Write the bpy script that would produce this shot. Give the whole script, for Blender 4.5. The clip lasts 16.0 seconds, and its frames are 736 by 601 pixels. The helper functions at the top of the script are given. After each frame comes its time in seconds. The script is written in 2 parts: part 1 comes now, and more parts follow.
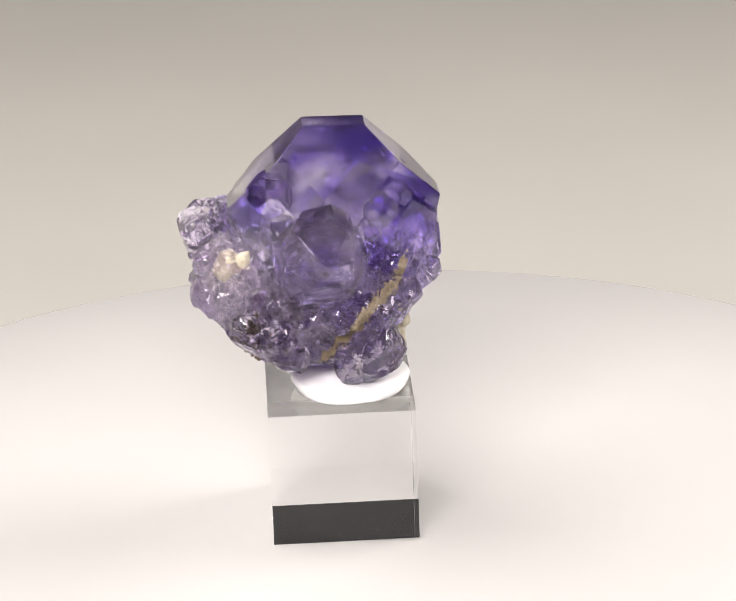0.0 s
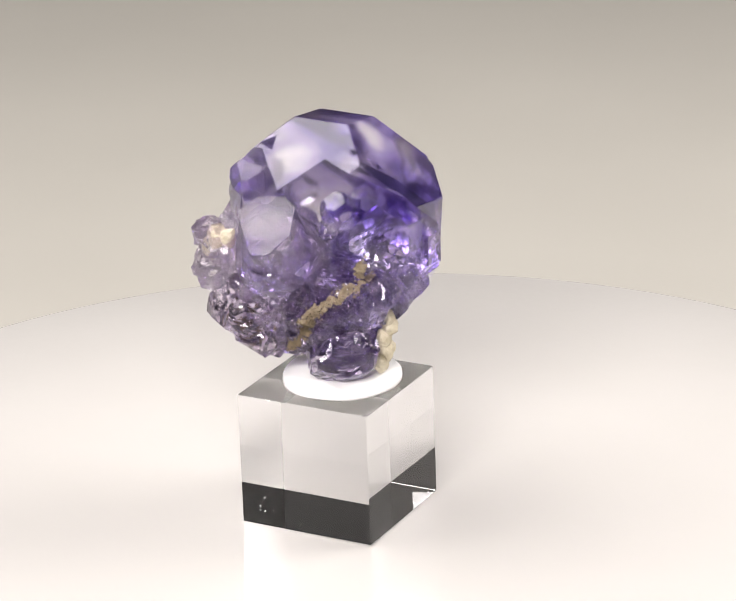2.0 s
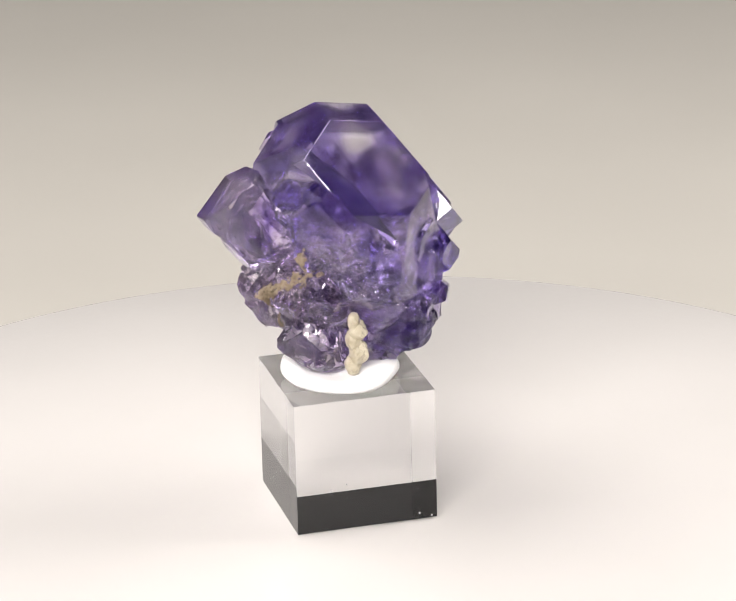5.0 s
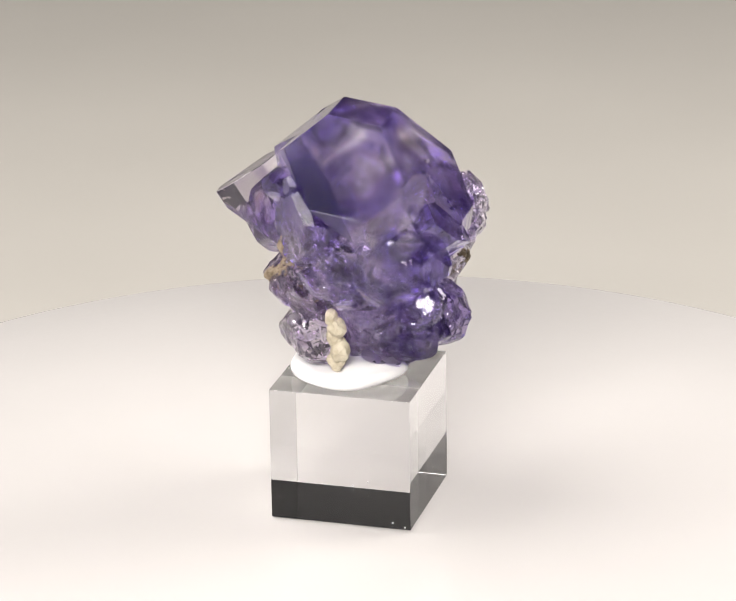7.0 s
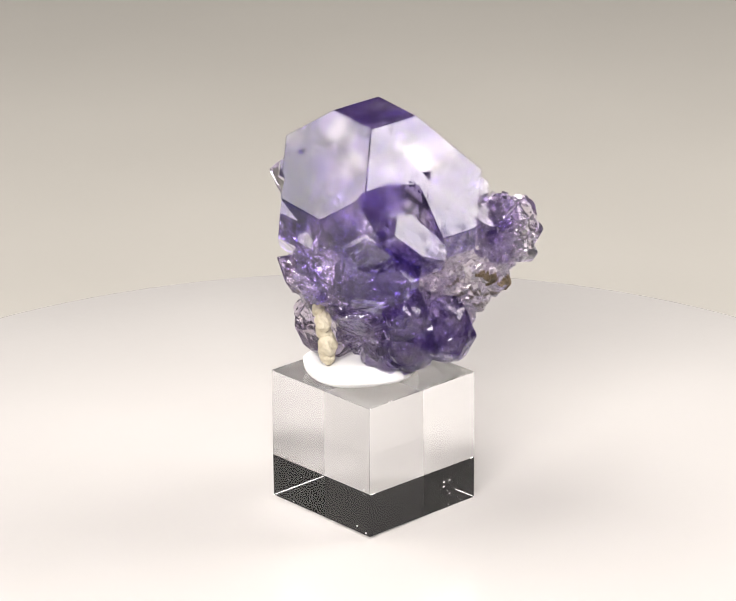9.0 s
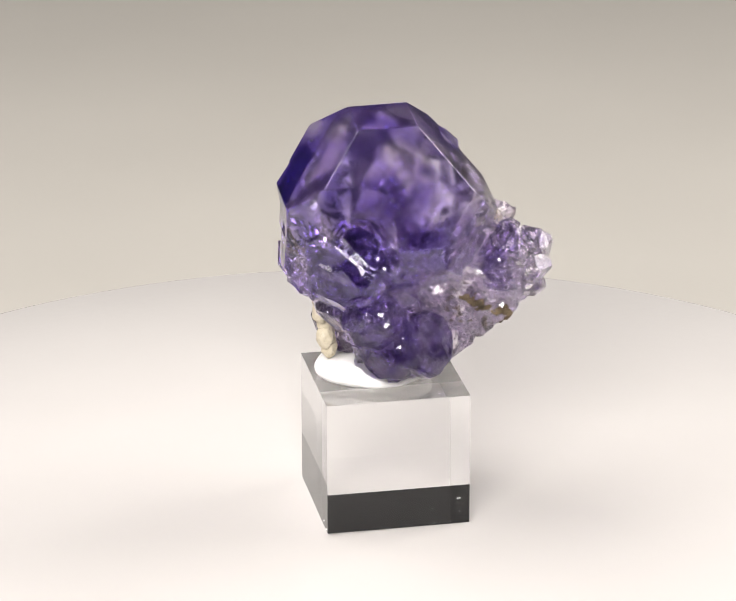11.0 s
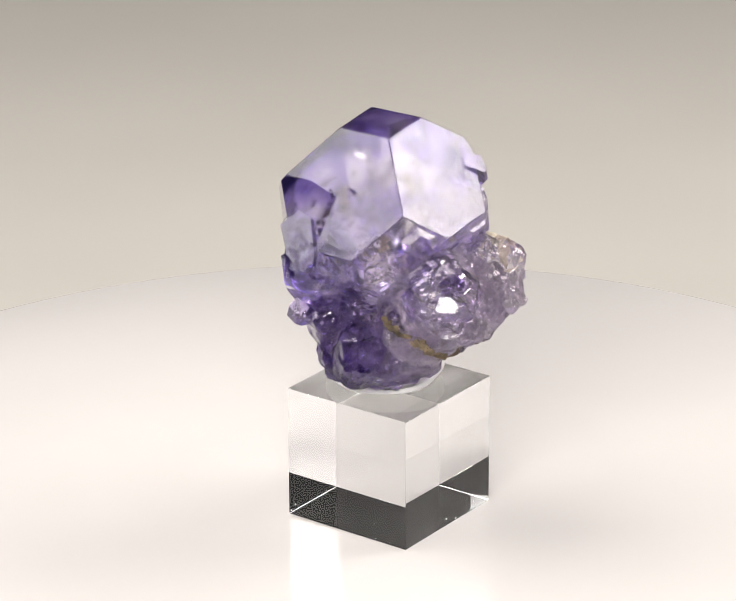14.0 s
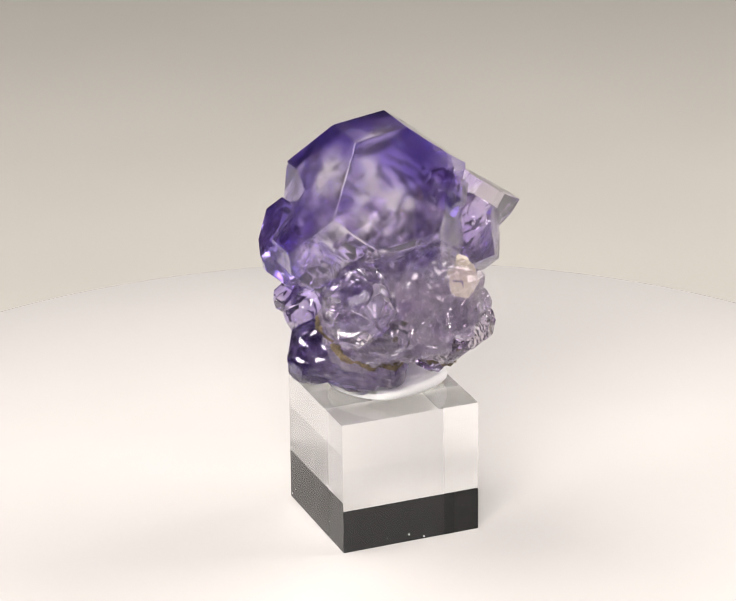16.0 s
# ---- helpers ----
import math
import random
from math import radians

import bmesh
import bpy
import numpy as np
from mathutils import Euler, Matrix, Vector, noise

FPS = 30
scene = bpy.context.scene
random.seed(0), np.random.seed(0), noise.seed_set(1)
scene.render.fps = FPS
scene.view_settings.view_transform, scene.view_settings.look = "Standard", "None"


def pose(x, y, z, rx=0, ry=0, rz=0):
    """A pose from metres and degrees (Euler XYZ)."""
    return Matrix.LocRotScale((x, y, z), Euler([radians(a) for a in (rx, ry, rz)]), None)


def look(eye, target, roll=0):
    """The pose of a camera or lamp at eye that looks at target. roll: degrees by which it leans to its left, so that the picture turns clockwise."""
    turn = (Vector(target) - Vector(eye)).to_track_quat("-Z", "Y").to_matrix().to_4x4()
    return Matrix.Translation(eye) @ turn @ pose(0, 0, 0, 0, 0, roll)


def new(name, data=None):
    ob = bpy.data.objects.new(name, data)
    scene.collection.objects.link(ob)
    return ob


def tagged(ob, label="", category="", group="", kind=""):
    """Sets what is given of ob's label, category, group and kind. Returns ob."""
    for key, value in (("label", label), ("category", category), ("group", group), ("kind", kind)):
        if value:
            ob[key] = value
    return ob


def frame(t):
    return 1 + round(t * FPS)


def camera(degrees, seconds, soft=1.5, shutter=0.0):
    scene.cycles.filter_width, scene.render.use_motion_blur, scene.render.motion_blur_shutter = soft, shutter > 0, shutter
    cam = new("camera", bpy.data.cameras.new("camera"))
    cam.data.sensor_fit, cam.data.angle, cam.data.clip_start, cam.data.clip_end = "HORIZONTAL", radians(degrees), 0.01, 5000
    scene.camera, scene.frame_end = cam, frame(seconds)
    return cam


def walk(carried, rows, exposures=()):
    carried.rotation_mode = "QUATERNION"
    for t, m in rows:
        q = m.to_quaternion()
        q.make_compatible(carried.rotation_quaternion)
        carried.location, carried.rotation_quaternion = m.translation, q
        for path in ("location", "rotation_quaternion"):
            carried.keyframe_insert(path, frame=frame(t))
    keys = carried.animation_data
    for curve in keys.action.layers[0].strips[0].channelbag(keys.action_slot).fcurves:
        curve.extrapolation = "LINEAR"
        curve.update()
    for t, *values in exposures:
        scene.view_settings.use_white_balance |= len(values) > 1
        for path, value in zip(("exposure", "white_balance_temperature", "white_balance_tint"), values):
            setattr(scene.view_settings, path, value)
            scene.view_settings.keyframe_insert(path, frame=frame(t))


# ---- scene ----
cam = camera(12.000, 16.0, soft=1.0)
STAND = (pose(0.00059, -0.57272, 0.26250, 0, 0, -0.058) @ pose(0, 0, 0, 68.745)
         @ pose(0, 0, 0, 0, 0, -1.041))
walk(cam, [(0.0, STAND), (16.0, STAND)])

# turn of the table: seconds, degrees clockwise from above
TURN = [(0, -2.45), (1, 12.81), (2, 28.17), (3, 43.62), (4, 59.15), (5, 74.75), (6, 90.41), (7, 106.12), (8, 121.87), (9, 137.65), (10, 153.46), (11, 169.28), (12, 185.11), (13, 200.93), (14, 216.73), (15, 232.51), (16, 248.26)]

from mathutils.bvhtree import BVHTree

# ---- light ----
world = bpy.data.worlds.new("world")
scene.world = world
world.use_nodes = True
world.node_tree.nodes["Background"].inputs[0].default_value = (0.9, 0.95, 1.0, 1)
world.node_tree.nodes["Background"].inputs[1].default_value = 0.02


def softbox(name, eye, target, width, height, watts, colour, roll=0):
    data = bpy.data.lights.new(name, "AREA")
    data.shape, data.size, data.size_y, data.energy, data.color = "RECTANGLE", width, height, watts, colour
    ob = new(name, data)
    ob.matrix_world = look(eye, target, roll)
    return ob


LAMP = (1.0, 0.945, 0.915)
softbox("softbox_east", (0.39, 0.10, 0.345), (0, -0.02, 0.04), 0.30, 0.28, 2.5, LAMP, 6)
softbox("softbox_west", (-0.26, 0.045, 0.49), (-0.02, -0.05, 0.04), 0.46, 0.44, 3.5, LAMP)
softbox("softbox_south", (-0.13, -0.62, 0.46), (-0.02, -0.12, 0.0), 0.46, 0.20, 9.0, LAMP)
scene.view_settings.exposure = 0.0


# ---- materials ----
def material(name):
    m = bpy.data.materials.new(name)
    m.use_nodes = True
    nodes, links = m.node_tree.nodes, m.node_tree.links
    return m, nodes, links, nodes["Principled BSDF"]


def noise_node(nodes, links, scale, detail=4.0, distortion=0.0):
    where = nodes.new("ShaderNodeTexCoord")
    n = nodes.new("ShaderNodeTexNoise")
    n.inputs["Scale"].default_value, n.inputs["Detail"].default_value = scale, detail
    n.inputs["Distortion"].default_value = distortion
    links.new(where.outputs["Object"], n.inputs["Vector"])
    return n


def ramp(nodes, links, source, stops):
    r = nodes.new("ShaderNodeValToRGB")
    while len(r.color_ramp.elements) < len(stops):
        r.color_ramp.elements.new(0.5)
    for e, (at, c) in zip(r.color_ramp.elements, stops):
        e.position, e.color = at, (*c, 1)
    links.new(source, r.inputs[0])
    return r


def add_bump(nodes, links, bsdf, scale, strength, distance=0.0002, stretch=None):
    n = noise_node(nodes, links, scale, 5)
    if stretch:
        lay = nodes.new("ShaderNodeMapping")
        lay.inputs["Scale"].default_value, lay.inputs["Rotation"].default_value = stretch, (0.3, 0.4, 0)
        links.new(n.inputs["Vector"].links[0].from_socket, lay.inputs["Vector"])
        links.new(lay.outputs[0], n.inputs["Vector"])
    b = nodes.new("ShaderNodeBump")
    b.inputs["Strength"].default_value, b.inputs["Distance"].default_value = strength, distance
    links.new(n.outputs["Fac"], b.inputs["Height"])
    links.new(b.outputs["Normal"], bsdf.inputs["Normal"])


def plain(name, c1, c2, scale, rough, bump=0.0, bump_scale=800, coat=0.0):
    m, nodes, links, b = material(name)
    n = noise_node(nodes, links, scale)
    r = ramp(nodes, links, n.outputs["Fac"], [(0.3, c1), (0.7, c2)])
    links.new(r.outputs[0], b.inputs["Base Color"])
    b.inputs["Roughness"].default_value = rough
    b.inputs["Coat Weight"].default_value = coat
    if bump:
        add_bump(nodes, links, b, bump_scale, bump)
    return m


def crystal_glass(name, stops, scale, milk, rough=0.02, bump=0.0, bump_scale=500, distortion=0.6, zone=0.0, chips=0.0):
    """Zoned clear fluorite: tinted glass with a share of cloudy body."""
    m, nodes, links, b = material(name)
    n = noise_node(nodes, links, scale, 1.5, distortion)
    source = n.outputs["Fac"]
    if zone:
        # growth zones: the colour deepens towards the tip and one flank
        split, span, mix = nodes.new("ShaderNodeSeparateXYZ"), nodes.new("ShaderNodeMapRange"), nodes.new("ShaderNodeMath")
        links.new(n.inputs["Vector"].links[0].from_socket, split.inputs[0])
        links.new(split.outputs["Z"], span.inputs["Value"])
        for k, v in (("From Min", 0.057), ("From Max", 0.071), ("To Min", -zone / 2), ("To Max", zone * 0.95)):
            span.inputs[k].default_value = v
        mix.operation = "ADD"
        links.new(source, mix.inputs[0])
        links.new(span.outputs[0], mix.inputs[1])
        across, both = nodes.new("ShaderNodeMapRange"), nodes.new("ShaderNodeMath")
        for k, v in (("From Min", -0.014), ("From Max", 0.008), ("To Min", -zone * 0.7), ("To Max", zone * 0.9)):
            across.inputs[k].default_value = v
        links.new(split.outputs["X"], across.inputs["Value"])
        links.new(mix.outputs[0], both.inputs[0])
        links.new(across.outputs[0], both.inputs[1])
        source = both.outputs[0]
    r = ramp(nodes, links, source, stops)
    links.new(r.outputs[0], b.inputs["Base Color"])
    b.inputs["Roughness"].default_value = rough
    b.inputs["IOR"].default_value = 1.434
    b.inputs["Transmission Weight"].default_value = 1.0
    cloud, blend = nodes.new("ShaderNodeBsdfTranslucent"), nodes.new("ShaderNodeMixShader")
    links.new(r.outputs[0], cloud.inputs["Color"])
    blend.inputs["Fac"].default_value = milk
    links.new(b.outputs[0], blend.inputs[1])
    links.new(cloud.outputs[0], blend.inputs[2])
    links.new(blend.outputs[0], nodes["Material Output"].inputs["Surface"])
    b.inputs["Coat Weight"].default_value, b.inputs["Coat Roughness"].default_value, b.inputs["Coat IOR"].default_value = (1.0 if rough > 0.04 else 0.3), 0.015, 1.40
    if bump:
        add_bump(nodes, links, b, bump_scale, bump, 0.00025, (1.0, 0.6, 3.0))
    if chips:
        # fracture scars, in patches and on the lower flanks, not on the grown upper faces
        cells, patch, low, both, relief = (nodes.new("ShaderNodeTexVoronoi"), noise_node(nodes, links, 130, 2), nodes.new("ShaderNodeMapRange"),
                                           nodes.new("ShaderNodeMath"), nodes.new("ShaderNodeBump"))
        where = patch.inputs["Vector"].links[0].from_socket
        cells.inputs["Scale"].default_value = 420
        links.new(where, cells.inputs["Vector"])
        axes = nodes.new("ShaderNodeSeparateXYZ")
        links.new(where, axes.inputs[0])
        for k, v in (("From Min", 0.060), ("From Max", 0.050), ("To Min", 0.0), ("To Max", 1.0)):
            low.inputs[k].default_value = v
        links.new(axes.outputs["Z"], low.inputs["Value"])
        both.operation = "MULTIPLY"
        spots = ramp(nodes, links, patch.outputs["Fac"], [(0.44, (0, 0, 0)), (0.56, (1, 1, 1))])
        links.new(spots.outputs[0], both.inputs[0])
        links.new(low.outputs[0], both.inputs[1])
        links.new(both.outputs[0], relief.inputs["Strength"])
        relief.inputs["Distance"].default_value = chips
        links.new(cells.outputs["Distance"], relief.inputs["Height"])
        links.new(relief.outputs["Normal"], b.inputs["Normal"])
        # cloudy within above, glassy where it has broken below
        clear = nodes.new("ShaderNodeMapRange")
        for k, v in (("From Min", 0.052), ("From Max", 0.061), ("To Min", min(rough, 0.05)), ("To Max", rough)):
            clear.inputs[k].default_value = v
        links.new(axes.outputs["Z"], clear.inputs["Value"])
        links.new(clear.outputs[0], b.inputs["Roughness"])
    return m


MAIN = crystal_glass("zoned violet fluorite", [(0.38, (0.96, 0.93, 0.985)), (0.48, (0.79, 0.72, 0.94)), (0.57, (0.27, 0.195, 0.60)), (0.68, (0.075, 0.045, 0.31))], 92, 0.045, 0.20, 0, 500, 0.3, 0.10, 0.0010)
SIDE = crystal_glass("pale violet fluorite", [(0.30, (0.99, 0.97, 1.0)), (0.48, (0.90, 0.83, 0.97)), (0.66, (0.46, 0.34, 0.77))], 110, 0.05, 0.04, 0, 500, 0.6, 0.0, 0.0009)
PALE = crystal_glass("lilac druse", [(0.32, (1.0, 0.98, 1.0)), (0.50, (0.97, 0.925, 0.99)), (0.66, (0.85, 0.74, 0.96))], 150, 0.18, 0.03)
SMOKE = crystal_glass("smoky violet druse", [(0.32, (0.95, 0.92, 0.96)), (0.50, (0.82, 0.74, 0.87)), (0.66, (0.33, 0.24, 0.44))], 190, 0.06, 0.02)
DARK = crystal_glass("deep violet druse", [(0.32, (0.90, 0.85, 0.97)), (0.50, (0.62, 0.52, 0.85)), (0.66, (0.22, 0.14, 0.49))], 170, 0.06, 0.03)
TAN = plain("tan matrix grains", (0.12, 0.085, 0.05), (0.32, 0.26, 0.18), 700, 0.7, 0.6, 1500)
BROWN = plain("brown seam", (0.03, 0.02, 0.01), (0.19, 0.14, 0.08), 420, 0.75, 0.6, 1500)
CREAM = plain("cream mineral grains", (0.40, 0.35, 0.25), (0.60, 0.55, 0.43), 500, 0.5, 0.4, 900)
PUTTY = plain("white mounting putty", (0.88, 0.88, 0.87), (0.92, 0.92, 0.91), 200, 0.35, 0.2, 250, 0.3)
DISC = plain("white turntable laminate", (0.535, 0.52, 0.502), (0.565, 0.55, 0.532), 14, 0.14, 0.05, 500)
PAPER = plain("warm grey backdrop paper", (0.395, 0.380, 0.345), (0.42, 0.405, 0.368), 9, 0.8, 0.1, 900)
WALLS = plain("dark room paint", (0.10, 0.10, 0.105), (0.13, 0.13, 0.135), 3, 0.8, 0.1, 60)
WOOD = plain("dark table top", (0.09, 0.07, 0.055), (0.15, 0.12, 0.09), 12, 0.5, 0.1, 200)

ACRYLIC, _n, _l, _b = material("clear acrylic")
_b.inputs["Base Color"].default_value = (0.997, 0.997, 1.0, 1)
_b.inputs["Roughness"].default_value, _b.inputs["IOR"].default_value = 0.0, 1.49
_b.inputs["Transmission Weight"].default_value = 1.0
SPECK = plain("white dust", (0.7, 0.7, 0.7), (0.85, 0.85, 0.85), 900, 0.6)


# ---- building helpers ----
MM = 0.001
SEAT_Z = 0.0262  # the crystal is pressed into the putty down to here


def part(name, bm, mat, parent=None, label=""):
    me = bpy.data.meshes.new(name)
    bm.to_mesh(me)
    bm.free()
    me.materials.append(mat)
    ob = new(name, me)
    if parent:
        ob.parent = parent
    if label:
        ob["label"] = label
    return ob


def box_mesh(x0, x1, y0, y1, z0, z1):
    bm = bmesh.new()
    bmesh.ops.create_cube(bm, size=1.0, matrix=Matrix.LocRotScale(((x0 + x1) / 2, (y0 + y1) / 2, (z0 + z1) / 2), None, (x1 - x0, y1 - y0, z1 - z0)))
    return bm


def solid(planes, size):
    """The convex body inside all planes (normal, distance from the origin)."""
    bm = bmesh.new()
    bmesh.ops.create_cube(bm, size=size)
    for n, d in planes:
        n = Vector(n).normalized()
        made = bmesh.ops.bisect_plane(bm, geom=bm.verts[:] + bm.edges[:] + bm.faces[:], dist=1e-7, plane_co=n * d, plane_no=n, clear_outer=True)
        rim = [e for e in made["geom_cut"] if isinstance(e, bmesh.types.BMEdge)]
        if len(rim) > 2:
            bmesh.ops.contextual_create(bm, geom=rim)
    bmesh.ops.remove_doubles(bm, verts=bm.verts[:], dist=size * 1e-4)
    bmesh.ops.recalc_face_normals(bm, faces=bm.faces[:])
    return bm


EDGES = [(a, b, c) for a in (-1, 0, 1) for b in (-1, 0, 1) for c in (-1, 0, 1) if abs(a) + abs(b) + abs(c) == 2]
FACES = [(1, 0, 0), (-1, 0, 0), (0, 1, 0), (0, -1, 0), (0, 0, 1), (0, 0, -1)]


def prism(outline, face, down, level, depth, more=()):
    """A tablet whose face lies at a level along its normal; outline along x and the slope. Millimetres."""
    planes, x = [(face, level), (-face, depth - level), *more], Vector((1, 0, 0))
    for (u0, v0), (u1, v1) in zip(outline, outline[1:] + outline[:1]):
        n = (x * (v1 - v0) - down * (u1 - u0)).normalized()
        planes.append((n, n @ (x * u0 + down * v0)))
    return solid([(n, d * MM) for n, d in planes], 0.4)


def dodecahedron(r, rng, uneven=0.12, trim=1.25):
    """A rhombic dodecahedron of inradius r, its points cut off by cube faces."""
    planes = [(n, r * (1 + rng.uniform(-uneven, uneven))) for n in EDGES]
    planes += [(n, r * trim * (1 + rng.uniform(-uneven, uneven))) for n in FACES]
    return solid(planes, r * 5)


def lump(r, rng, faces=26):
    """A broken, many-faced body."""
    planes = []
    for _ in range(faces):
        v = Vector((rng.gauss(0, 1), rng.gauss(0, 1), rng.gauss(0, 1))).normalized()
        planes.append((v, r * rng.uniform(0.86, 1.06)))
    planes += [(n, r * rng.uniform(0.9, 1.08)) for n in FACES]
    return solid(planes, r * 5)


TAPER = [(Vector((math.cos(a) * 0.643, math.sin(a) * 0.643, -0.766)), Vector((-0.0045 + 0.008 * math.cos(a), -0.001 + 0.008 * math.sin(a), 0.0262)))
         for a in [k * math.pi / 5 for k in range(10)]]


def take(bm, piece, m, taper=True):
    """Adds piece, placed by m, to bm, cut off at the putty and tapered towards it."""
    piece.transform(m)
    for n, at in [(Vector((0, 0, -1)), Vector((0, 0, SEAT_Z)))] + (TAPER if taper else []):
        if piece.verts and max((v.co - at).dot(n) for v in piece.verts) > 1e-6:
            made = bmesh.ops.bisect_plane(piece, geom=piece.verts[:] + piece.edges[:] + piece.faces[:], dist=1e-7, plane_co=at, plane_no=n, clear_outer=True)
            rim = [e for e in made["geom_cut"] if isinstance(e, bmesh.types.BMEdge)]
            if len(rim) > 2:
                bmesh.ops.contextual_create(piece, geom=rim)
    bmesh.ops.recalc_face_normals(piece, faces=piece.faces[:])
    me = bpy.data.meshes.new("piece")
    piece.to_mesh(me)
    piece.free()
    bm.from_mesh(me)
    bpy.data.meshes.remove(me)


def carve(bm, cutters, added=(), mixed=False):
    """bm grown together with the added bodies, less the cutters; all are used up."""
    def holder(b):
        me = bpy.data.meshes.new("carve")
        b.to_mesh(me)
        b.free()
        return new("carve", me)

    body, tools = holder(bm), [holder(c) for c in (*cutters, *added)]
    for k, t in enumerate(tools):
        m = body.modifiers.new("carve", "BOOLEAN")
        m.operation, m.object, m.solver = ("DIFFERENCE" if k < len(cutters) else "UNION"), t, "EXACT"
        m.use_self = mixed
    bpy.context.view_layer.update()
    me = bpy.data.meshes.new_from_object(body.evaluated_get(bpy.context.evaluated_depsgraph_get()))
    out = bmesh.new()
    out.from_mesh(me)
    for o in (body, *tools):
        old = o.data
        bpy.data.objects.remove(o)
        bpy.data.meshes.remove(old)
    bpy.data.meshes.remove(me)
    return out


def drop_crumbs(bm):
    """Keep the largest connected body alone."""
    left, bodies = set(bm.verts), []
    while left:
        todo = [left.pop()]
        body = set(todo)
        while todo:
            for e in todo.pop().link_edges:
                for v in e.verts:
                    if v in left:
                        left.remove(v)
                        body.add(v)
                        todo.append(v)
        bodies.append(body)
    bodies.sort(key=len)
    bmesh.ops.delete(bm, geom=[v for b in bodies[:-1] for v in b], context="VERTS")


def turned(rng):
    return Euler((rng.uniform(0, 6.3), rng.uniform(0, 6.3), rng.uniform(0, 6.3)))


def hackly(ob, grain, deep, seed, cell=0.3, facets=0.05):
    """Conchoidal fracture: the surface rebuilt fine, then scooped into shallow bowls and broken into facets. Millimetres."""
    m = ob.modifiers.new("fine", "REMESH")
    m.mode, m.voxel_size = "VOXEL", cell * MM
    bpy.context.view_layer.update()
    me = bpy.data.meshes.new_from_object(ob.evaluated_get(bpy.context.evaluated_depsgraph_get()))
    ob.modifiers.clear()
    old, off = ob.data, Vector((seed * 3.7, seed * 1.3, seed * 2.1))
    me.materials.clear()
    me.materials.append(old.materials[0])
    ob.data = me
    bpy.data.meshes.remove(old)
    normals = [v.normal.copy() for v in me.vertices]
    for v, n in zip(me.vertices, normals):
        p = v.co / MM
        q = p / grain + off
        q += 0.35 * noise.noise_vector(q * 1.3)
        d, far = noise.voronoi(q)[0][:2]
        fine = noise.voronoi(p / (grain * 0.4) + off)[0][0]
        ripple = math.sin(30 * d) * 0.06 * min(1, 3 * d)
        v.co += n * (min(d, 0.9) - 0.45 + 0.16 * (fine - 0.45) + ripple) * deep * MM
        v.co.z = max(v.co.z, SEAT_Z)
    m = ob.modifiers.new("facets", "DECIMATE")
    m.ratio = facets
    bpy.context.view_layer.update()
    ob.data = bpy.data.meshes.new_from_object(ob.evaluated_get(bpy.context.evaluated_depsgraph_get()))
    ob.modifiers.clear()
    bpy.data.meshes.remove(me)
    ob.data.shade_flat()
    return ob


def druse(centre, radii, count, size, seed, core=0.9):
    """A crust: a broken core studded with small intergrown crystals. Millimetres."""
    rng = random.Random(seed)
    bm, heart = bmesh.new(), bmesh.new()
    c, rad = Vector(centre) * MM, Vector(radii) * MM
    take(heart, lump(core, rng, 34), Matrix.LocRotScale(c, None, rad))
    for i in range(count):
        z = 1 - 2 * (i + 0.5) / count
        a = i * 2.39996 + rng.uniform(-0.4, 0.4)
        s = math.sqrt(max(0, 1 - z * z))
        at = Vector((s * math.cos(a) * rad.x, s * math.sin(a) * rad.y, z * rad.z)) * 0.76
        r = rng.uniform(*size) * MM
        body = dodecahedron(r, rng, 0.2, 1.12) if rng.random() < 0.75 else lump(r * 1.1, rng, 14)
        take(bm, body, Matrix.LocRotScale(c + at, turned(rng), None))
        # shards and chips on the crystal's shoulders
        for _ in range(2):
            off = Vector((rng.gauss(0, 1), rng.gauss(0, 1), rng.gauss(0, 1))).normalized() * r * 0.98
            take(bm, lump(rng.uniform(0.35, 0.85) * MM, rng, 4), Matrix.LocRotScale(c + at + off, turned(rng), (1, 0.7, 1.4)))
    return carve(heart, [], [bm], True)


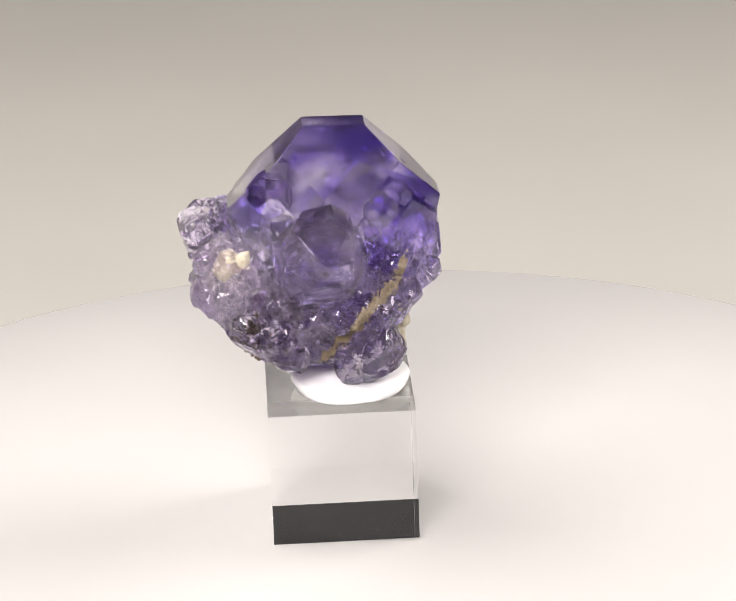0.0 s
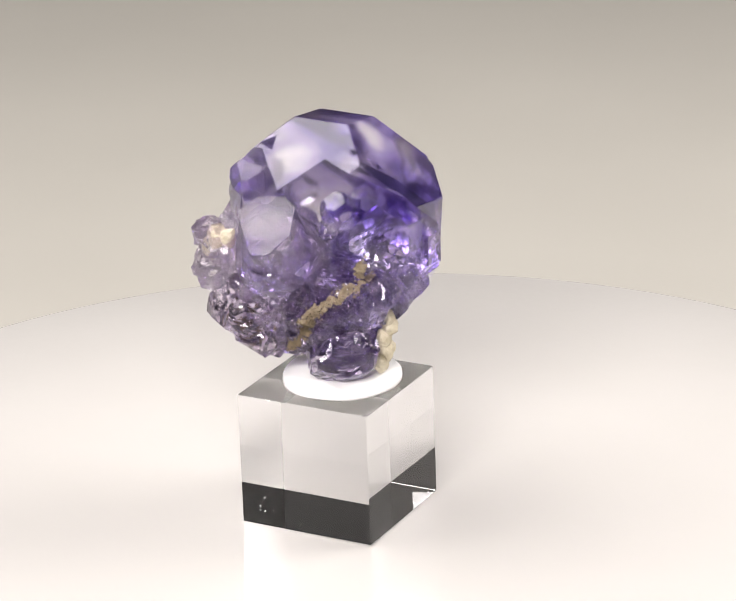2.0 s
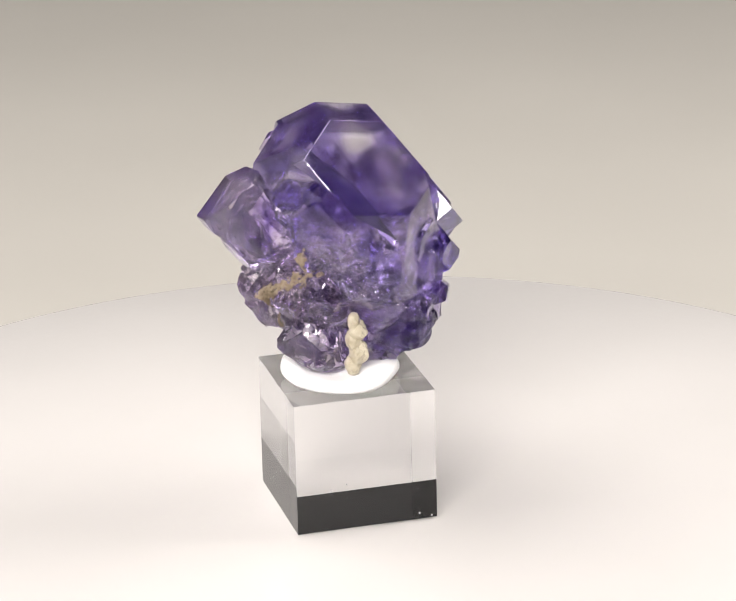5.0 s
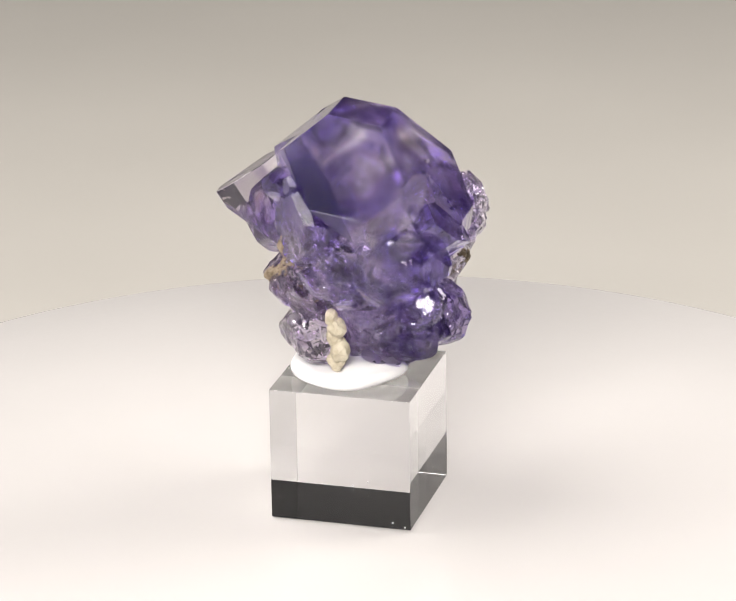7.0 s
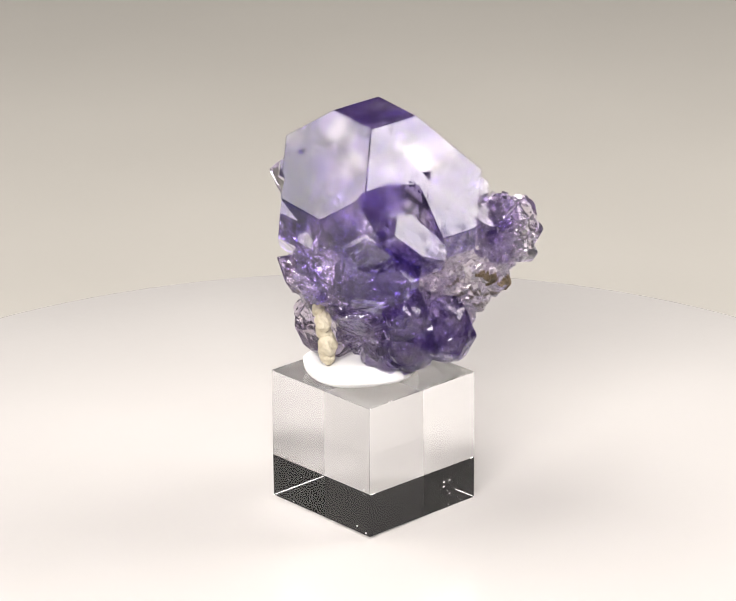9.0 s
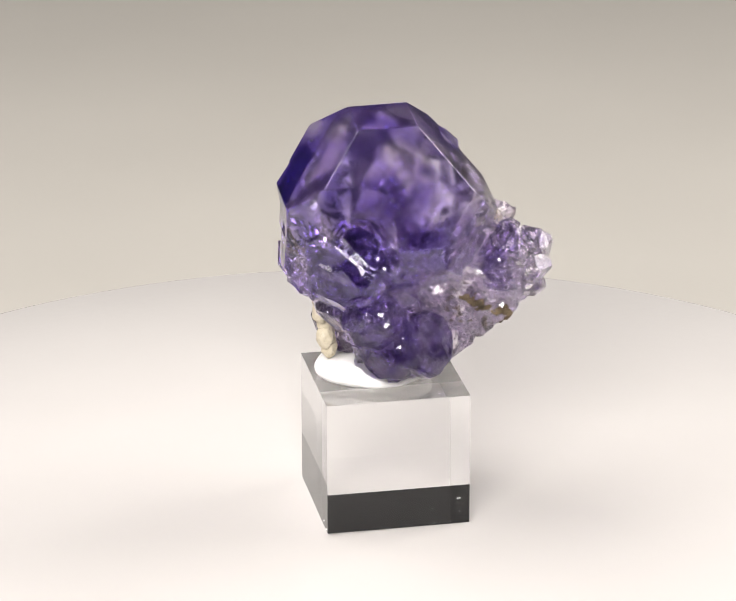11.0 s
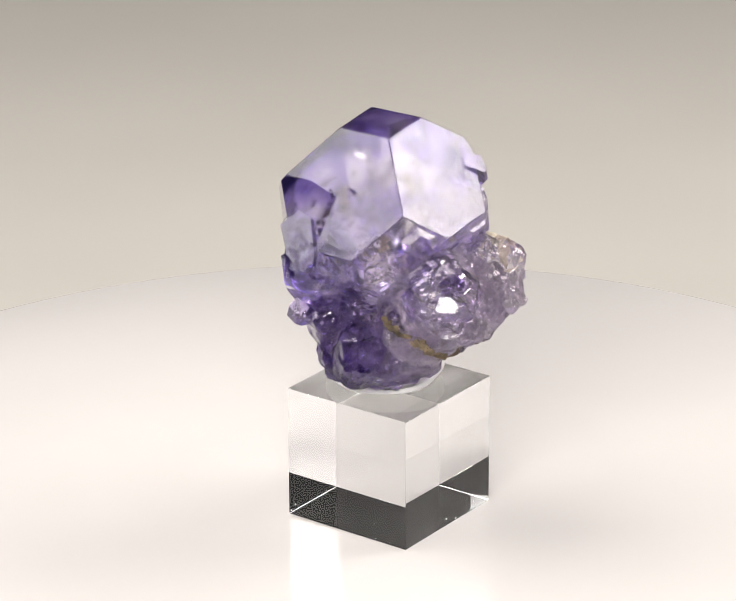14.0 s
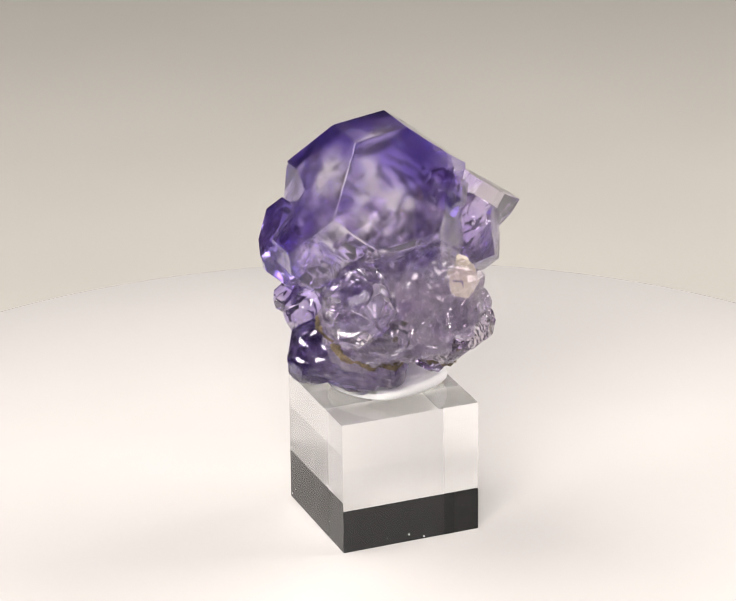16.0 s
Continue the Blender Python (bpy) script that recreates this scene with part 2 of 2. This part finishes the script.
# ---- setting ----
def seam(crust, points, out, spread, count, size, seed):
    """Grains stuck along a line on the outside of the crystals."""
    verts, faces = [], []
    for ob in crust:
        base = len(verts)
        verts.extend(v.co.copy() for v in ob.data.vertices)
        faces.extend([base + k for k in p.vertices] for p in ob.data.polygons)
    tree = BVHTree.FromPolygons(verts, faces)
    rng = random.Random(seed)
    bm = bmesh.new()
    for k in range(count):
        f = k / count * (len(points) - 1)
        at = Vector(points[int(f)]).lerp(Vector(points[int(f) + 1]), f - int(f))
        side = Vector(out) if out else Vector((at.x + 10, at.y * 0.8 - 2, -0.25 * abs(at.x)))
        side.normalize()
        wander = 0.5 * math.sin(k * 0.05) + 0.3 * math.sin(k * 0.13 + 1)
        at += Vector((rng.gauss(0, spread * 0.6), rng.gauss(0, spread * 0.6), rng.gauss(0, spread) + wander))
        hit = tree.ray_cast((at + side * 25) * MM, -side, 0.034)[0]
        spot = hit - side * 0.0001 if hit else at * MM
        if (spot - at * MM).length > 0.007:
            continue
        piece = lump(rng.uniform(*size) * MM, rng, 9)
        piece.transform(Matrix.LocRotScale(spot, turned(rng), None))
        me = bpy.data.meshes.new("seam")
        piece.to_mesh(me)
        piece.free()
        bm.from_mesh(me)
        bpy.data.meshes.remove(me)
    return bm


def room():
    for name, b in (("wall_north", (-1.7, 1.7, 1.6, 1.7, -0.78, 1.7)), ("wall_south", (-1.7, 1.7, -1.9, -1.8, -0.78, 1.7)),
                    ("wall_east", (1.6, 1.7, -1.8, 1.6, -0.78, 1.7)), ("wall_west", (-1.7, -1.6, -1.8, 1.6, -0.78, 1.7)),
                    ("floor", (-1.7, 1.7, -1.9, 1.7, -0.88, -0.78)), ("ceiling", (-1.7, 1.7, -1.9, 1.7, 1.7, 1.8))):
        tagged(part(name, box_mesh(*b), WALLS), "plain dark painted surface of the dim room", name.split("_")[0], kind="structure")
    table = tagged(new("table"), "dark wooden table under the paper sweep", "table")
    table.location = (0, 0, -0.78)
    part("tabletop", box_mesh(-0.8, 0.8, -0.45, 0.75, 0.72, 0.757), WOOD, table)
    for x in (-0.74, 0.74):
        for y in (-0.39, 0.69):
            part("leg", box_mesh(x - 0.03, x + 0.03, y - 0.03, y + 0.03, 0, 0.72), WOOD, table)
    bm = bmesh.new()
    rows = []
    for i in range(25):
        y = -0.42 + 0.9 * i / 24
        rise = 0.02 * max(0.0, (y - 0.43) / 0.05) ** 2
        rows.append([bm.verts.new((x, y, -0.0195 + rise)) for x in (-0.7, 0.7)] + [bm.verts.new((x, y, -0.0215 + rise)) for x in (0.7, -0.7)])
    for a, b in zip(rows, rows[1:]):
        for k in range(4):
            bm.faces.new((a[k], a[(k + 1) % 4], b[(k + 1) % 4], b[k]))
    bm.faces.new(rows[0][::-1])
    bm.faces.new(rows[-1])
    bmesh.ops.recalc_face_normals(bm, faces=bm.faces[:])
    sheet = part("backdrop", bm, PAPER)
    tagged(sheet, "plain warm grey paper sweep curving up behind the turntable", "backdrop", kind="structure")


def turntable():
    t = tagged(new("turntable"), "round glossy white photography turntable on the paper sweep", "turntable")
    bm = bmesh.new()
    steps, rings = 128, []
    for r, z in ((0.0, 0.0), (0.06, 0.0), (0.1205, 0.0), (0.1218, -0.0004), (0.1230, -0.0014), (0.1239, -0.0028), (0.1243, -0.0045), (0.1243, -0.009), (0.123, -0.010)):
        rings.append([bm.verts.new((0.004 + r * math.cos(a), -0.001 + r * math.sin(a), z)) for a in [2 * math.pi * k / steps for k in range(steps)]] if r else [bm.verts.new((0.004, -0.001, 0))])
    for k in range(steps):
        bm.faces.new((rings[0][0], rings[1][k], rings[1][(k + 1) % steps]))
    for a, b in zip(rings[1:], rings[2:]):
        for k in range(steps):
            bm.faces.new((a[k], b[k], b[(k + 1) % steps], a[(k + 1) % steps]))
    bm.faces.new(rings[-1][::-1])
    bmesh.ops.recalc_face_normals(bm, faces=bm.faces[:])
    d = part("platter", bm, DISC, t)
    for f in d.data.polygons:
        f.use_smooth = len(f.vertices) < 5
    bm = bmesh.new()
    bmesh.ops.create_cone(bm, cap_ends=True, segments=64, radius1=0.09, radius2=0.085, depth=0.0095, matrix=Matrix.Translation((0, 0, -0.01475)))
    part("foot", bm, DISC, t)
    return t


def block():
    w, h = 12.8 * MM, 24.3 * MM
    b = tagged(new("display_block"), "clear polished acrylic cube carrying the crystal", "display block")
    bm = box_mesh(-w, w, -w, w, 0, h)
    bmesh.ops.bevel(bm, geom=bm.edges[:], offset=0.00003, segments=1, affect="EDGES")
    cube = part("cube", bm, ACRYLIC, b)
    rng = random.Random(8)
    bm = bmesh.new()
    bmesh.ops.create_icosphere(bm, subdivisions=1, radius=0.0001)
    mote = part("speck", bm, SPECK, cube, "white dust speck")
    for k in range(13):
        side, along, up = k % 4, rng.uniform(-12, 12) * MM, (0.4 + 2.8 * rng.random() ** 1.5) * MM
        at = ((along, -w, up), (w, along, up), (along, w, up), (-w, along, up))[side]
        o = mote if k == 0 else new("speck", mote.data)
        o.parent, o.location = cube, at
        o.scale = [rng.choice((0.7, 0.9, 1.2, 2.0))] * 3
        o["label"] = "white dust speck"
    return b


def putty():
    rng = random.Random(5)
    bm = bmesh.new()
    bmesh.ops.create_uvsphere(bm, u_segments=96, v_segments=40, radius=1.0)
    for v in bm.verts:
        a = math.atan2(v.co.y, v.co.x)
        s = 1 + 0.03 * math.sin(3 * a + 1) + 0.02 * math.sin(5 * a)
        z = v.co.z
        flat = math.copysign(abs(z) ** 0.7, z)
        # smeared by a finger: slanting ridges that wind round the rim
        smear = noise.noise((math.cos(a) * 1.6, math.sin(a) * 1.6, z * 2.2)) + 0.5 * math.sin(9 * z + 2 * a + 2 * noise.noise((v.co.x * 2, v.co.y * 2, 0)))
        s += 0.022 * smear * (1 - abs(z))
        v.co = (v.co.x * 10.4 * MM * s, v.co.y * 10.4 * MM * s, (flat * 2.2 + 2.2 + (0.5 * math.sin(2 * a) + 0.22 * smear if z > 0.1 else 0)) * MM)
    ob = tagged(part("mounting_putty", bm, PUTTY), "flattened disc of white putty on the acrylic cube", "putty")
    for f in ob.data.polygons:
        f.use_smooth = True
    return ob


# ---- the crystal ----
PITS = [((3.9, -9.6, 70.1), 0.9), ((7.2, -6.6, 67.0), 0.5), ((-1.1, -13.9, 67.7), 0.45), ((-1.8, -12.6, 68.4), 0.3), ((-6.4, 10.8, 63.7), 0.9), ((-12.0, -9.5, 69.5), 0.7)]
CRACKS = [[(-13.0, -5.0, 70.2), (-16.0, -6.5, 67.2), (-18.0, -5.5, 64.8), (-19.2, -5.5, 63.0)],
          [(-2.2, 10.8, 63.6), (-2.8, 11.3, 62.6), (-3.85, 12.85, 60.8), (-4.65, 15.7, 57.0)],
          [(10.0, -9.0, 63.0), (8.4, -5.5, 64.6), (10.8, -3.2, 61.4)]]


def specimen():
    s = tagged(new("fluorite_specimen"), "purple zoned fluorite crystal cluster with tan seams", "mineral")
    rng = random.Random(3)
    tilt = Matrix.Rotation(radians(-8), 3, "X")

    def flank(ax, ay, slope):
        q = radians(slope)
        return tilt @ Vector((ax * math.sin(q), ay * math.sin(q), math.cos(q)))

    r = math.sqrt(0.5)
    planes = [(flank(0, 0, 0), 14.1), (flank(0, -1, 45), 14.7), (flank(1, 0, 45), 14.05), (flank(0, 1, 45), 12.0), (flank(-1, 0, 47), 13.1),
              (flank(r, -r, 90), 16.7), (flank(r, r, 90), 17.0), (flank(-r, r, 90), 17.6), (flank(-r, -r, 90), 16.2),
              (flank(1, 0, 135), 21.0), (flank(-1, 0, 135), 14.0), (flank(0, 1, 135), 17.0), (flank(0, -1, 135), 13.0), (flank(0, 0, 180), 17.5),
              (flank(1, 0, 90), 18.6), (flank(-1, 0, 90), 18.2), (flank(0, 1, 90), 18.5)]
    bm = solid([(n, d * MM) for n, d in planes], 0.12)
    bmesh.ops.bevel(bm, geom=bm.edges[:], offset=0.00012, segments=1, affect="EDGES")
    bm.transform(Matrix.Translation(Vector((-4.9, -0.5, 58.6)) * MM))
    bounds, middle = planes[:5], Vector((-4.9, -0.5, 58.6))
    reach_of = {tuple(n): d for n, d in bounds}
    cutters = []
    # the broken corner under the edge of two upper faces
    r2 = [((-r, r, 0), -7.6), ((0.31, 0.31, 0.90), Vector((0.31, 0.31, 0.90)) @ Vector((6.3, -12.6, 67.0))),
          ((0.49, 0.49, 0.72), Vector((0.49, 0.49, 0.72)) @ Vector((9.2, -4.2, 63.0))), ((0, 0, -1), -44)]
    cutters.append(solid([(Vector(n), d * MM) for n, d in r2], 0.4))
    # the chipped corner beside the first face
    cutters.append(solid([((r, r, 0), -16.8 * MM), ((0, 1, 0), -11.0 * MM), ((0, 0, -1), -44 * MM)], 0.4))
    # the face broken away beside the crack, and the tablet left standing in it
    face, down = tilt @ Vector((0, r, r)), tilt @ Vector((0, r, -r))
    floor = Vector((-0.12, -0.96, -0.22)).normalized()
    level = face @ Vector((-4.9, -0.5, 58.6)) + 12.0
    cutters.append(solid([(floor, floor @ Vector((3, 10.4, 63.6)) * MM), (-down, 45.0 * MM), (down, -28.5 * MM), ((-1, 0.05, 0), 4.2 * MM)], 0.4))
    outline = [(3.3, -39.6), (5.75, -36.3), (2.1, -31.3), (-2.2, -29.2), (-3.6, -31.9), (0.4, -38.8)]
    tablet = prism(outline, face, down, level - 0.6, 9.4)
    # growth pits and chipped steps
    for at, size in PITS:
        up = max((n for n, d in bounds), key=lambda n: n @ (Vector(at) - middle) - reach_of[tuple(n)])
        across = up.orthogonal().normalized()
        across.rotate(Matrix.Rotation(rng.uniform(0, 2), 3, up))
        sides = [across.copy(), across.copy(), across.copy()]
        for k, side in enumerate(sides):
            side.rotate(Matrix.Rotation(k * 2 * math.pi / 3, 3, up))
        c = solid([(up, size * MM)] + [((side * 0.8 - up * 0.6), size * MM * rng.uniform(0.35, 0.75)) for side in sides], size * 12 * MM)
        c.transform(Matrix.Translation(Vector(at) * MM))
        cutters.append(c)
    for line in CRACKS:
        for k in range(4 * (len(line) - 1) + 1):
            f = min(k / 4, len(line) - 1.001)
            at = Vector(line[int(f)]).lerp(Vector(line[int(f) + 1]), f - int(f)) + Vector((rng.gauss(0, 0.35), rng.gauss(0, 0.35), rng.gauss(0, 0.35)))
            c = lump(rng.uniform(0.2, 0.34) * MM, rng, 8)
            c.transform(Matrix.LocRotScale(at * MM, turned(rng), (1.2, 0.4, 2.2)))
            cutters.append(c)
    # parallel growth steps below the upper faces
    steps = [tablet]
    for at, size in (((4.6, -4.6, 55), 7.6), ((5.6, 1.5, 49.5), 7.8), ((3.2, 6.0, 52), 6.7), ((-12, 6, 54), 7.8), ((-13.5, -4, 55), 8.0), ((2.5, 12.2, 48.5), 4.1),
                     ((6.0, -9.5, 62), 2.2), ((9.5, -2.0, 57), 2.6), ((8.5, 5.5, 57.5), 3.0), ((-18.5, 8.5, 57), 3.0), ((-17, -6.5, 61.5), 2.4), ((3.0, -13.5, 61), 2.6)):
        c = dodecahedron(size * MM, rng, 0.08, 1.15)
        c.transform(Matrix.LocRotScale(Vector(at) * MM, Euler((radians(-8 + rng.uniform(-4, 4)), radians(rng.uniform(-4, 4)), radians(rng.uniform(-5, 5)))), None))
        steps.append(c)
    for k in range(26):
        a = math.radians(-80 + 200 * k / 26 + rng.uniform(-5, 5)) if k % 4 else rng.uniform(2.2, 4.2)
        reach = min(17.2, 15.4 / max(abs(math.cos(a - q)) for q in (math.pi / 4, -math.pi / 4)))
        c = dodecahedron(rng.uniform(1.3, 3.0) * MM, rng, 0.15, 1.15)
        c.transform(Matrix.LocRotScale(Vector((-4.9 + reach * math.cos(a) * 0.88, -0.5 + reach * math.sin(a) * 0.88, rng.uniform(44, 59))) * MM,
                                       Euler((radians(-8), 0, radians(rng.choice((0, 0, 25, 45))))), None))
        steps.append(c)
    bm = carve(bm, cutters, steps)
    drop_crumbs(bm)
    part("main_crystal", bm, MAIN, s, "large clear violet dodecahedral crystal with colour zones")

    def single(name, at, size, turn, mat, seed, label="", uneven=0.12, trim=1.25, taper=True, broken=0.0):
        bm = bmesh.new()
        take(bm, dodecahedron(size * MM, random.Random(seed), uneven, trim), Matrix.LocRotScale(Vector(at) * MM, Euler([radians(a) for a in turn]), None), taper)
        ob = part(name, bm, mat, s, label)
        return hackly(ob, 3.2, broken * 1.2, seed, 0.26) if broken else ob

    slope = Vector((0, -0.829, -0.559)).normalized()
    front, under = Vector((0, slope.z, -slope.y)), Vector((0.05, -0.5, -0.87)).normalized()
    bm = prism([(-10.3, -20.5), (-5.6, -21.7), (-2.6, -19.7), (-1.2, -13.7), (-2.9, -9.0), (-6.4, -8.4), (-12.6, -16.6)],
               front, slope, 61.95, 15, [(under, under @ Vector((-4.2, -26.6, 54.2)))])
    bmesh.ops.bevel(bm, geom=bm.edges[:], offset=0.00012, segments=1, affect="EDGES")
    part("side_crystal", bm, SIDE, s, "clear wedge-shaped crystal grown into the large one")
    single("side_crystal", (3.3, 12.6, 41), 2.3, (10, 20, 20), SIDE, 9)
    single("side_crystal", (-8, -14.5, 52), 7.0, (-8, 0, 12), SIDE, 10, "", 0.12, 1.1)
    single("side_crystal", (-15.5, -9.5, 63), 3.5, (-8, 5, 5), SIDE, 12)
    single("side_crystal", (-21, 8, 50), 4.6, (0, 10, 10), SIDE, 19, "", 0.15, 1.1)
    part("side_crystal", druse((-25, 11, 49), (4.6, 4.4, 5.2), 16, (1.8, 3.2), 13), SIDE, s, "knot of small violet crystals")
    single("side_crystal", (3.2, 7.0, 47.4), 6.2, (-8, 0, 40), SIDE, 14, "", 0.1, 1.1)
    single("side_crystal", (-9.0, 12.2, 35.0), 4.6, (20, 10, 15), DARK, 15, "", 0.15, 1.1, False, 0.5)
    single("side_crystal", (-1.0, 9.5, 39), 4.6, (0, 30, 10), DARK, 16, "", 0.15, 1.1, True, 0.5)
    single("side_crystal", (0.6, -8.0, 33.0), 5.7, (10, 15, 0), SMOKE, 17, "", 0.15, 1.1, True, 0.7)
    single("side_crystal", (2.2, 2, 40.5), 5.5, (35, 5, 0), SIDE, 18, "", 0.15, 1.1, True, 0.5)
    single("side_crystal", (-3.6, 7.9, 31.8), 4.3, (25, 40, 0), DARK, 20, "", 0.15, 1.1, False, 0.45)
    # a flat blade standing out under the large crystal
    along, out = Vector((-0.36, 0.83, -0.42)).normalized(), Vector((0.72, 0.30, 0.62))
    across = along.cross(out).normalized()
    up = across.cross(along).normalized()
    if up.z < 0:
        up = -up
    ring = [along * u + across * v for u, v in ((-6.6, -0.6), (-4.6, -2.3), (4.2, -2.0), (6.4, 0.6), (4.6, 2.3), (-3.2, 2.1))]
    rim = [((b - a).cross(up).normalized(), a) for a, b in zip(ring, ring[1:] + ring[:1])]
    rim = [(n if n @ a > 0 else -n, a) for n, a in rim]
    bm = solid([(n, n @ a * MM) for n, a in rim] + [(up, 0.9 * MM), (-up, 1.4 * MM)], 0.1)
    bmesh.ops.bevel(bm, geom=bm.edges[:], offset=0.00012, segments=1, affect="EDGES")
    bm.transform(Matrix.Translation(Vector((10.9, -1.9, 45.6)) * MM))
    part("side_crystal", bm, SIDE, s, "flat pale blade under the large crystal")
    for at, radii, count, size, mat, seed in (
            ((-19, 2, 43.0), (9, 12.5, 7.6), 44, (1.8, 4.2), PALE, 21),
            ((-23, -5.5, 47), (5.2, 8, 7), 24, (1.6, 3.2), PALE, 22),
            ((-14, -9, 38.6), (8.5, 7, 6.0), 28, (1.8, 3.8), SMOKE, 23),
            ((-5, 3, 33.5), (7, 10, 6.5), 34, (1.8, 4.0), DARK, 24),
            ((-1.5, -8.2, 43), (10, 7, 6), 30, (1.6, 3.6), SMOKE, 25),
            ((-11.5, 5, 33.5), (6.5, 8, 4.5), 26, (1.4, 3.0), PALE, 26)):
        hackly(part("druse", druse(at, radii, count, size, seed), mat, s), 3.4, 0.8, seed, 0.26)
    crust = [ob for ob in s.children]
    part("seam", seam(crust, [(7.0, -11.6, 51), (5.5, -12.8, 47.5), (1.5, -13.8, 44), (-1.8, -14.0, 41)], (-0.1, -1, 0.1), 0.5, 620, (0.08, 0.27), 31), TAN, s, "tan grainy seam")
    part("seam", seam(crust, [(0.6, -13.9, 42.6), (-3.0, -14.0, 38.6), (-7.6, -13.4, 33.6)], (-0.1, -1, 0.1), 0.4, 420, (0.08, 0.26), 33), BROWN, s, "dark brown crust along the tan seam")
    part("seam", seam(crust, [(-15.9, 15.8, 43), (-22, 15.6, 40.5), (-26.8, 13.6, 37.8), (-25, 8, 35.2), (-24, 2, 33.8), (-22.5, -4, 33.6), (-17.5, -9.5, 33.8)], None, 0.32, 620, (0.14, 0.36), 32), BROWN, s, "brown crusty seam")
    rng = random.Random(9)
    for at, size in (((7.0, -3.4, 38.6), 1.2), ((6.9, -2.5, 36.6), 1.5), ((6.2, -3.3, 34.6), 1.4), ((6.0, -2.4, 32.2), 1.7), ((5.4, -3.2, 29.8), 1.5), ((-22.8, -9.8, 50.6), 1.8), ((-20.6, -10.4, 51.2), 1.3), ((-24.4, -8.4, 49.6), 1.3)):
        bm = lump(size * MM, rng, 40)
        bm.transform(Matrix.LocRotScale(Vector(at) * MM, None, (0.95, 1.0, 1.3)) @ turned(rng).to_matrix().to_4x4())
        hackly(part("grain", bm, CREAM, s, "cream mineral grain"), 0.9, 0.3, size, 0.16, 0.5)
    return s


room()
TABLE, BLOCK, PAD, ROCK = turntable(), block(), putty(), specimen()
SEATS = [(TABLE, pose(0, 0, 0)), (BLOCK, pose(-0.00392, -0.00197, 0.00028, 0.09, -0.95, 0)),
         (PAD, pose(-0.0025, -0.0033, 0.0243)), (ROCK, pose(0, 0, 0.00045))]


def motions():
    for thing, seat in SEATS:
        walk(thing, [(t, pose(0, 0, 0, 0, 0, -a) @ seat) for t, a in TURN])


motions()
